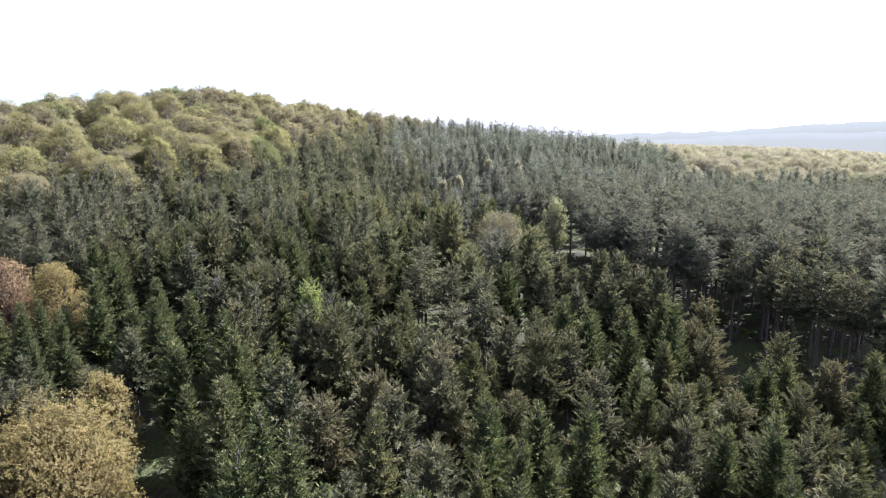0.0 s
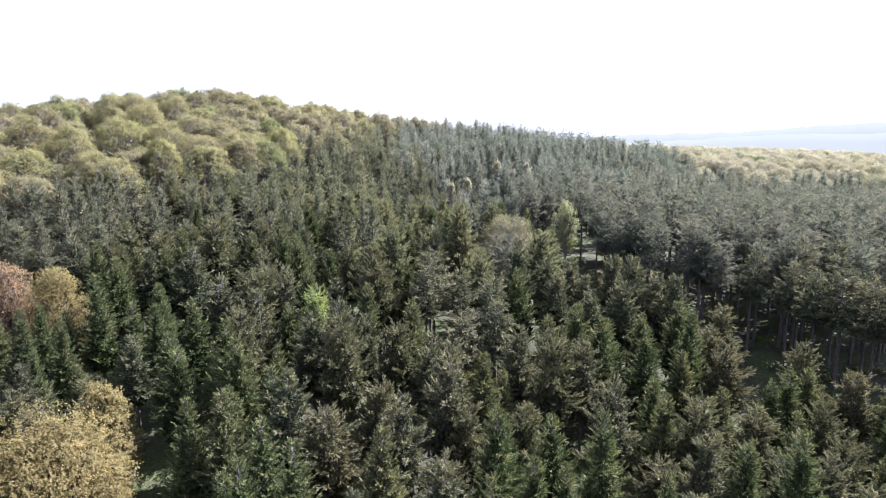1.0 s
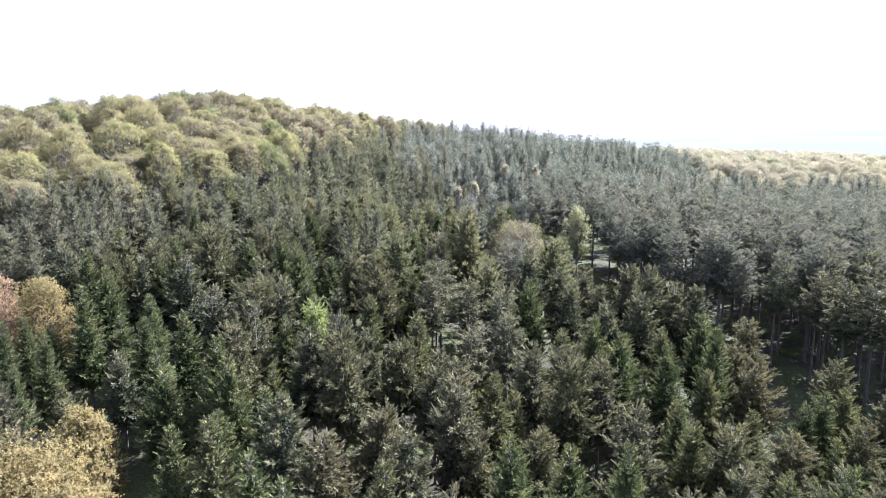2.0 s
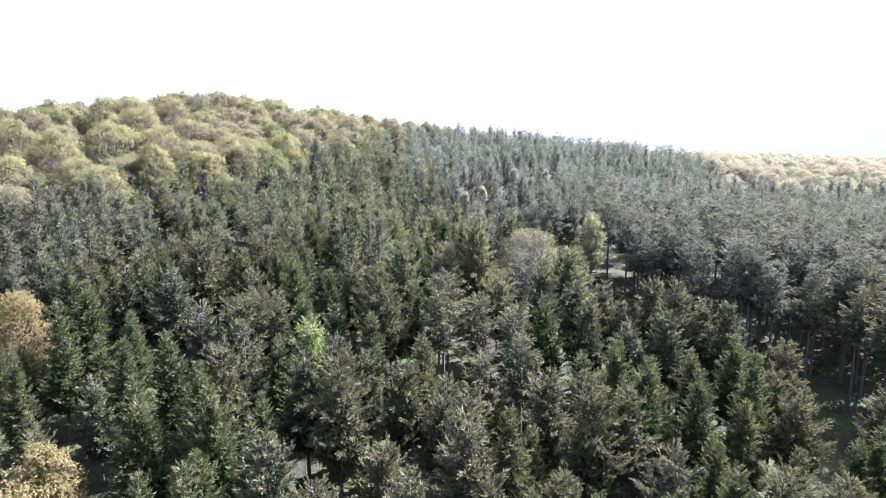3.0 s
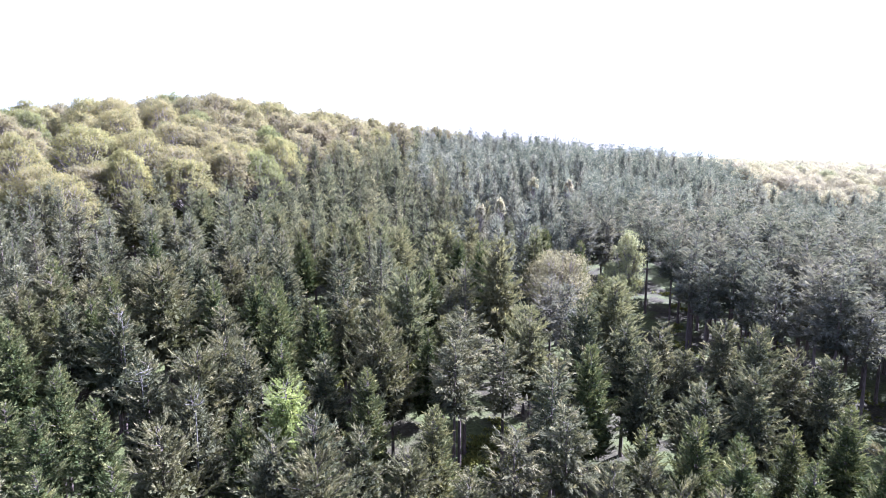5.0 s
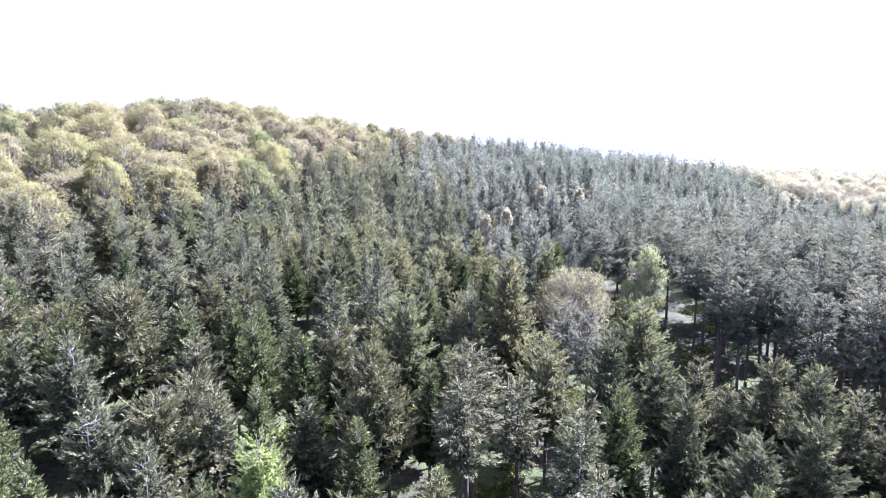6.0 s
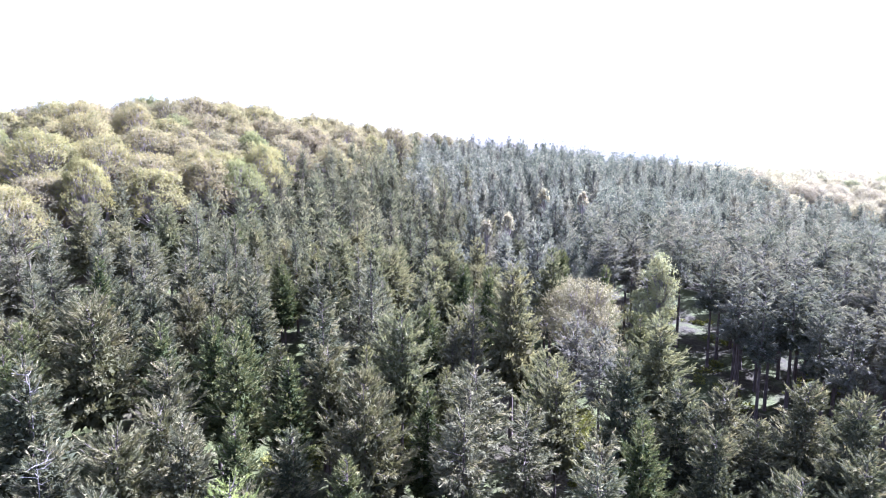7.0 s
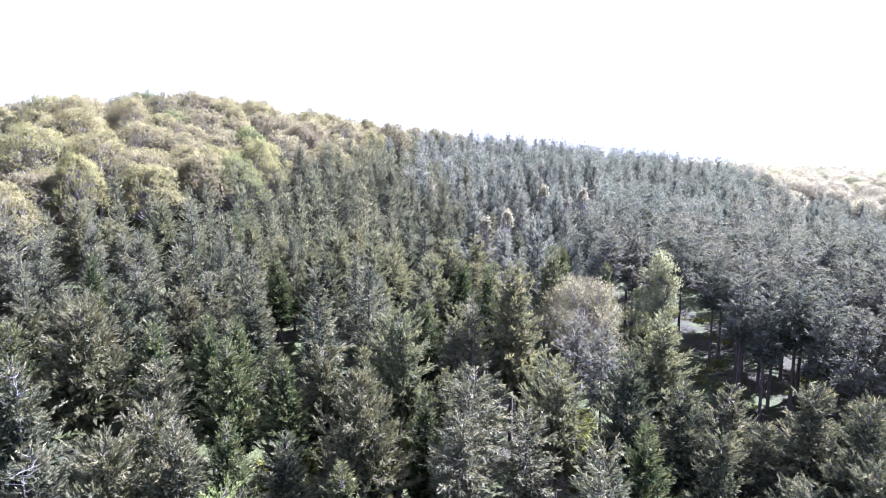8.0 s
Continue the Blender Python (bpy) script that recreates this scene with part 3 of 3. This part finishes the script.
for near_protos, far_protos, tops, places in TOLD:
    for k, (px, py, top) in enumerate(tops):
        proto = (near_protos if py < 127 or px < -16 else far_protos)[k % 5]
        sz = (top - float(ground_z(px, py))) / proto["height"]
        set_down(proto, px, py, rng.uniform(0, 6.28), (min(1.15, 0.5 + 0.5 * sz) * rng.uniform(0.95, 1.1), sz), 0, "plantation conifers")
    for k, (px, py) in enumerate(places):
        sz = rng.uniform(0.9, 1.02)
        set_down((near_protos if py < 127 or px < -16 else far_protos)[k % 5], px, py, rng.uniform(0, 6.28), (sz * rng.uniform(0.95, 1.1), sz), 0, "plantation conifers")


def beyond_track(p):
    return (p[:, 0] > east_ride_edge(p[:, 1])) & (p[:, 1] > 92) & (p[:, 1] < 200)


pts = np.concatenate([scatter(6.6, -150, 230, 40, 150, 0.38), scatter(6.9, -150, 230, 150, 378, 0.38)])
stand = scatter(5.6, 0, 230, 92, 200)
pts = np.concatenate([pts[~beyond_track(pts)], stand[beyond_track(stand)]])
x, y = pts[:, 0], pts[:, 1]
keep = in_sight(x, y, 10) & ~west_ride(x, y) & ~in_west_woods(x - 1, y) & ~in_east_woods(x - 4, y) & ~in_clearing(x, y) & ~on_track(x, y)
keep &= np.hypot(x[:, None] - spots[:, 0], y[:, None] - spots[:, 1]).min(1) > 4.5
keep &= np.hypot(x + 41, y - 79) > 5
keep &= ~((x > -54) & (x < -24) & (y > 96) & (y < 126) & (rng.random(len(x)) < 0.55))
keep &= (np.hypot((x + 53) / 4.5, (y - 131) / 7) > 1) & (np.hypot((x + 40) / 4, (y - 128) / 6) > 1)
keep &= (np.hypot(x - 14, y - 160) > 9.5) & (np.hypot(x - 28.5, y - 168.5) > 5.5) & (np.hypot((x - 12) / 6, (y - 150) / 6) > 1) & (np.hypot((x - 23) / 4, (y - 159) / 7) > 1)
pts = pts[keep]
order = np.argsort(np.hypot(pts[:, 0], pts[:, 1] - 25))
pts = pts[order]
far_rows, brown_rows, stand_rows = [], [], []
count = {"spruce": len(SPRUCE_SPOTS + SPRUCE_TOPS), "fir": len(FIR_SPOTS + TAN_SPOTS + TALL_SPOTS + FIR_TOPS + TAN_TOPS + TALL_TOPS), "hazed": 0, "brown": 0}
for px, py in pts:
    east = px > east_ride_edge(py) and py < 215
    west = px < west_edge(py) and py < 122
    patch = noise.noise((px * 0.035, py * 0.035, 3.7)) + rng.normal(0, 0.14)
    turn, sz = rng.uniform(0, 6.28), rng.uniform(0.76, 1.06)
    if west:
        sz *= 0.76
    if east:
        sz = 0.4 + 0.72 * sz
    if py > 230:
        sz = 0.2 + 0.78 * sz
    if px > 20 and py < 108:
        patch -= 0.3
    kind = "fir" if east or patch > 0.1 else "spruce"
    # farther up the slope spruces take the colours paled for haze
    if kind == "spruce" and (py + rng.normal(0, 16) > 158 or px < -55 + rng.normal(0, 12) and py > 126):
        kind = "brown" if px + rng.normal(0, 12) < 2 - 0.16 * (py - 150) or px < -5 and py < 215 else "hazed"
    if count[kind] < 300:
        count[kind] += 1
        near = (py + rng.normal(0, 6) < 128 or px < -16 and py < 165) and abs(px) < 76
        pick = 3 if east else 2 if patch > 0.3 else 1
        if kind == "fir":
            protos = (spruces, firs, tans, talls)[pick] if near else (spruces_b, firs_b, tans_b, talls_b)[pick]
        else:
            protos = {"spruce": spruces if near else spruces_b, "hazed": hazed_spruces, "brown": browns}[kind]
        set_down(protos[rng.integers(len(protos))], px, py, turn, (sz * rng.uniform(0.92, 1.1), sz), 0, "plantation conifers")
    else:
        (stand_rows if east else brown_rows if px + rng.normal(0, 16) < 2 - 0.16 * (py - 150) else far_rows).append((px, py, turn, sz, kind == "fir"))
put_away(spruces + firs + tans + talls + spruces_b + firs_b + tans_b + talls_b + hazed_spruces + browns)


def joined_wood(name, label, category, shapes, rows, mat, browning=0.0, level=0.0):
    """Woods too far and too many to count, as one mesh."""
    vs, fs, seeds, tufts, at = [], [], [], [], 0
    for px, py, turn, sz, which in rows:
        v, f, tuft = shapes[which]
        c, s = math.cos(turn), math.sin(turn)
        w = v * sz
        if level:
            w[:, 2] *= level / sz * rng.uniform(0.92, 1.06)
        w = np.stack([c * w[:, 0] - s * w[:, 1] + px, s * w[:, 0] + c * w[:, 1] + py, w[:, 2] + float(ground_z(px, py))], 1)
        vs.append(w)
        fs.append(f + at)
        tufts.append(tuft)
        seeds.append(np.full(len(w), min(1.0, max(0.0, rng.random() * (1 - 0.3 * browning) - browning * (px + 20) / 130))))
        at += len(w)
    me = mesh_of(name, np.concatenate(vs), np.concatenate(fs), mat, seeds=np.concatenate(seeds), tufts=np.concatenate(tufts))
    return tagged(new(name, me), label, category, kind="stuff")


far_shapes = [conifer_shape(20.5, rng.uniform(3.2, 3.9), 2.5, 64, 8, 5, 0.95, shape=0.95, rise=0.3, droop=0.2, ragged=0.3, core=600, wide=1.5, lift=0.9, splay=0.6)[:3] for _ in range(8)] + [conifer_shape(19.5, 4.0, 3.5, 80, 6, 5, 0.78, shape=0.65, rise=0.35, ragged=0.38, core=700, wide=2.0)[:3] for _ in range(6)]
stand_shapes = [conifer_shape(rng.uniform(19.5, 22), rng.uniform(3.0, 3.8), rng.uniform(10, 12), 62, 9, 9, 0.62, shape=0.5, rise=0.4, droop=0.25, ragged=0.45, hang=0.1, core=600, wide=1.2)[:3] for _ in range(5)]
under = scatter(7.8, -75, 80, -30, 38, 0.36)
near_rows = []
for px, py in under:
    if px > west_edge(py) - 20 or rng.random() < 0.7:
        near_rows.append((px, py, rng.uniform(0, 6.28), rng.uniform(0.8, 1.1), int(rng.integers(0, 14))))


def with_shapes(rows, firs, others):
    return [(px, py, tn, sz, int(rng.integers(*firs) if fir else rng.integers(*others))) for px, py, tn, sz, fir in rows]


joined_wood("conifer_wood", "brown-tinged conifers below the broadleaf hill wood", "conifer forest", far_shapes, with_shapes(brown_rows, (0, 8), (0, 8)), far_brown_leaf)
joined_wood("conifer_wood", "tall firs deep in the stand beyond the track, greyed for haze", "conifer forest", stand_shapes, with_shapes(stand_rows, (0, 5), (0, 5)), far_hazed_fir_leaf)
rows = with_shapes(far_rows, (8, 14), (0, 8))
joined_wood("conifer_wood", "conifer forest covering the valley and distant slope, paled for haze", "conifer forest", far_shapes, rows, far_spruce_leaf, 1.0)
joined_wood("conifer_wood", "dark green conifer plantation at the foot of the slope", "conifer forest", far_shapes, near_rows, near_wood_leaf)

# ---- broadleaf woods on the hill and the plateau ----
OAK = ("oak", "spreading oak in yellow-green and tan spring leaf", "oak tree", oak_leaf)
CREAM_HAZE = ("oak", "round-crowned oak in pale cream spring leaf", "oak tree", cream_haze_leaf)
oaks = [broadleaf(*OAK, rng.uniform(7.0, 9.2), rng.uniform(18, 20.5), rng.uniform(3.5, 5.0), 90, 32000, 0.2, flat=0.75, rough=0.07, lobes=(0.11, 0.24)) for _ in range(7)]
oaks_b = [broadleaf("oak", "spreading oak in tan and pinkish-brown spring leaf", "oak tree", tan_oak_leaf, rng.uniform(7.0, 9.2), rng.uniform(18, 20.5), rng.uniform(3.5, 5.0), 84, 16000, 0.27, 1, flat=0.75, rough=0.07, lobes=(0.11, 0.24)) for _ in range(6)]
oaks_e = [broadleaf(*CREAM_HAZE, rng.uniform(5.6, 7.0), rng.uniform(17.5, 19.5), rng.uniform(6.0, 7.5), 40, 18000, 0.2, 1, flat=0.95, rough=0.03, lobes=(0.22, 0.3)) for _ in range(5)]
pts = scatter(12.6, -230, 330, 138, 470, 0.34)
x, y = pts[:, 0], pts[:, 1]
keep = in_sight(x, y, 12) & (in_west_woods(x - 3, y) | in_east_woods(x, y))
edge_oaks = np.array(((-91.0, 209.0), (-100.0, 200.0), (-82.0, 214.0)))
keep &= np.hypot(x[:, None] - edge_oaks[:, 0], y[:, None] - edge_oaks[:, 1]).min(1) > 9
pts = np.concatenate([pts[keep], edge_oaks])
pts = pts[np.argsort(pts[:, 1])]
far_rows = []
for k, (px, py) in enumerate(pts):
    turn, sz = rng.uniform(0, 6.28), rng.uniform(0.8, 1.18)
    if k < 300:
        east = px > 60
        grade = oaks_e if east else oaks if py + rng.normal(0, 14) < 232 else oaks_b
        set_down(grade[rng.integers(len(grade))], px, py, turn, (sz, rng.uniform(0.8, 0.96) if east else rng.uniform(0.93, 1.16)), 0, "broadleaf trees in the hill woods")
    else:
        far_rows.append((px, py, turn, sz, int(rng.integers(0, 6))))
put_away(oaks + oaks_b + oaks_e)
pts = scatter(15, 40, 480, 470, 640, 0.32)
for px, py in pts[in_sight(pts[:, 0], pts[:, 1], 10)]:
    far_rows.append((px, py, rng.uniform(0, 6.28), rng.uniform(0.95, 1.3), int(rng.integers(0, 6))))
pts = scatter(20, 60, 900, 640, 1200, 0.32)
for px, py in pts[in_sight(pts[:, 0], pts[:, 1], 10)]:
    far_rows.append((px, py, rng.uniform(0, 6.28), rng.uniform(1.05, 1.5), int(rng.integers(6, 12))))
far_oaks = [broadleaf_shape(6.6, 18, 7, 30, 2800, 0.42, flat=0.95, rough=0.03, lobes=(0.22, 0.3))[:3] for _ in range(6)] + [broadleaf_shape(9.0, 18, 5, 24, 420, 1.3, flat=0.85)[:3] for _ in range(6)]
joined_wood("far_broadleaf_wood", "yellow-green broadleaf woodland on the distant plateau, paled for haze", "woodland", far_oaks, far_rows, far_oak_leaf, level=0.95)

# ---- single trees that stand out ----
def single(proto, x, y, top, height, turn=0.0, wide=1.0):
    """Sets the tree down and scales it so that its top comes to the given height."""
    z = float(ground_z(x, y))
    s = (top - z) / height
    proto.matrix_basis = Matrix.Translation((x, y, z)) @ Matrix.Rotation(turn, 4, "Z") @ Matrix.Diagonal((wide, wide, s, 1))
    return proto


single(broadleaf("beech", "golden-tan young-leaved beech at the plantation edge", "beech tree", gold_leaf, 8.6, 17, 0.5, 120, 110000, 0.22, 3, wood=branch_bark, flat=1.0, column=True, slim=0.62, fan=0.38, rough=0.1), -42.6, 65.5, 19.4, 17)
single(broadleaf("beech", "small golden beech beside a larger one", "beech tree", gold_leaf, 4.2, 16, 1.0, 50, 40000, 0.21, 3, wood=branch_bark, flat=1.1, column=True, slim=0.62, fan=0.38, rough=0.08), -42.3, 76.0, 20.6, 16)
single(broadleaf("beech", "fresh yellow-green beech beside golden ones", "beech tree", fresh_leaf, 5.2, 15, 0.5, 60, 42000, 0.21, 3, wood=branch_bark, flat=1.0, column=True, slim=0.62, fan=0.38, rough=0.08), -50.5, 62.0, 17.2, 15)
single(broadleaf("beech", "tall golden beech with russet lower branches", "beech tree", gold_leaf, 5.8, 21, 1.5, 70, 60000, 0.19, 3, wood=branch_bark, flat=1.0, column=True, slim=0.45, fan=0.42), -69.5, 112, 27.4, 21)
single(broadleaf("copper_beech", "russet copper beech with thin young leaves", "beech tree", russet_leaf, 5.5, 19, 2, 60, 40000, 0.19, 4, wood=branch_bark, flat=1.0, column=True, slim=0.45, fan=0.42), -79, 113, 28, 19)
single(conifer("larch", "bright green young larch among dark spruces", "larch tree", larch_leaf, 15, 2.8, 8.0, 120, 14, 14, 0.32, shape=0.24, rise=0.15, droop=0.25, ragged=0.15, core=2200), -21.6, 101.8, 25.6, 15)
single(broadleaf("bare_beech", "wide tan beech with mostly bare twigs", "beech tree", twig_leaf, 7.4, 18.5, 2.5, 46, 22000, 0.42, 9, flat=1.1, slim=0.17, fan=0.4, rough=0.2), 14, 159, 30.4, 19)
single(broadleaf("birch", "slender yellow-green birch beside the track", "birch tree", lime_leaf, 3.4, 17, 5, 40, 16000, 0.2, 3, flat=1.1, column=True, slim=0.6, rough=0.12), 31, 175, 31.5, 17)
single(broadleaf("birch", "short yellow-green birch beside the track", "birch tree", lime_leaf, 2.8, 13, 3, 30, 11000, 0.2, 3, flat=1.1, column=True, slim=0.6, rough=0.12), 27, 174, 26, 13)
for sx, sy, st in ((5.3, 211, 35.2), (16.5, 236, 39.6), (26.8, 234, 38.8), (0, 205, 34.4)):
    single(broadleaf("birch", "small pale cream birch top among conifers", "birch tree", cream_haze_leaf, 1.5, 13, 9, 14, 1800, 0.24, 3, flat=1.2), sx, sy, st, 13)


def dead_tree(x, y, top, height):
    """A bleached dead tree top with long, forked, upturned limbs."""
    pieces = [tube([(0, 0, -0.4), (0.05, 0, height * 0.4), (0.2, 0.1, height * 0.8), (0.1, 0.25, height)], (0.18, 0.13, 0.05, 0.02), 7)]
    for k in range(7):
        z = height * rng.uniform(0.88, 0.985)
        a, ln = k * 2.4, rng.uniform(0.6, 1.5)
        w = np.array((math.cos(a), math.sin(a), 0))
        b = np.array((0.15, 0.08, z))
        m = b + w * ln * 0.55 + (0, 0, 0.1)
        e = b + w * ln + (0, 0, rng.uniform(0.0, 1.0))
        pieces.append(tube([b, m, e], (0.045, 0.03, 0.01), 4))
        pieces.append(tube([m, m + w * ln * 0.3 + (-w[1] * 0.5, w[0] * 0.5, 0.3)], (0.035, 0.012), 4))
    v, f = joined(pieces)
    ob = new("dead_tree", mesh_of("dead_tree", v, f, dead_wood, True))
    tagged(ob, "bleached dead tree with broken bare limbs", "dead tree")
    return single(ob, x, y, top, height)


for sx, sy, st in ((-45.6, 114.4, 29.6), (-29.6, 97.8, 25.6), (-38.2, 104.2, 26.0)):
    dead_tree(sx, sy, st, 18)


# ---- undergrowth in the glades and along the open strips ----
def undergrowth():
    n = 26000
    x, y = rng.uniform(-75, 95, n), rng.uniform(60, 195, n)
    part_kept = in_clearing(x, y) | (rng.random(n) < 0.2)
    x, y = x[part_kept], y[part_kept]
    e = east_ride_edge(y)
    open_ground = in_clearing(x, y) | (x > e) & (x < e + 42) & (y > 100)
    bushy = np.array([noise.noise((a * 0.12, b * 0.12, 9.1)) for a, b in zip(x, y)]) > np.where(in_clearing(x, y), -0.4, 0.22)
    keep = open_ground & bushy
    shapes = []
    for _ in range(5):
        m = 70
        d = unit(rng.normal(size=(m, 3)) + np.array((0, 0, 0.4)))
        root = d * np.array((0.75, 0.75, 0.5)) * rng.uniform(0.5, 1, (m, 1))
        ln = rng.uniform(0.2, 0.5, m)
        shapes.append((*sprays(root, unit(d + rng.normal(0, 0.5, (m, 3))), ln, ln * 0.6, d, 0.5), np.repeat(rng.random(m), 3)))
    rows = [(a, b, rng.uniform(0, 6.28), rng.uniform(0.5, 1.5), int(rng.integers(5))) for a, b in zip(x[keep], y[keep])]
    joined_wood("undergrowth", "bright green bramble and grass tufts on the forest floor", "undergrowth", shapes, rows, scrub_leaf)


undergrowth()

# ---- distance ----
def backdrop_hills():
    m, nt, bsdf = material("glowing_haze", 1.0, 0.0)
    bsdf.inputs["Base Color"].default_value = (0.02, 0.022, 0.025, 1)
    # haze over the hills is painted as an even glow of the surface
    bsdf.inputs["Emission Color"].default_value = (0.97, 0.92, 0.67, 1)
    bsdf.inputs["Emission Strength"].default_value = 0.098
    for dist, base, height, tilt, seed in ((4300, -70, 40, 250, 2.0), (3300, -72, 26, 190, 8.0)):
        az = np.linspace(-0.9, 0.9, 300)
        top = np.array([base + tilt * a + height * (0.5 + 0.6 * noise.noise((a * 6, seed, 0)) + 0.18 * noise.noise((a * 40, seed, 1)) + 0.16 * noise.noise((a * 190, seed, 2))) for a in az])
        rows3 = [np.stack([np.sin(az) * d, np.cos(az) * d, z], 1) for d, z in ((dist - 500, top * 0 - 160), (dist - 150, top * 0.6 - 20), (dist, top), (dist + 150, top * 0 - 160))]
        verts = np.concatenate(rows3)
        n = len(az)
        i, j = np.meshgrid(np.arange(n - 1), np.arange(3))
        a = (j * n + i).ravel()
        faces = np.stack([a, a + 1, a + 1 + n, a + n], 1)
        tagged(new("backdrop_hills", mesh_of("backdrop_hills", verts, faces, m, True)), "pale blue hills on the horizon, haze painted as a glow", "hills", kind="structure")


backdrop_hills()
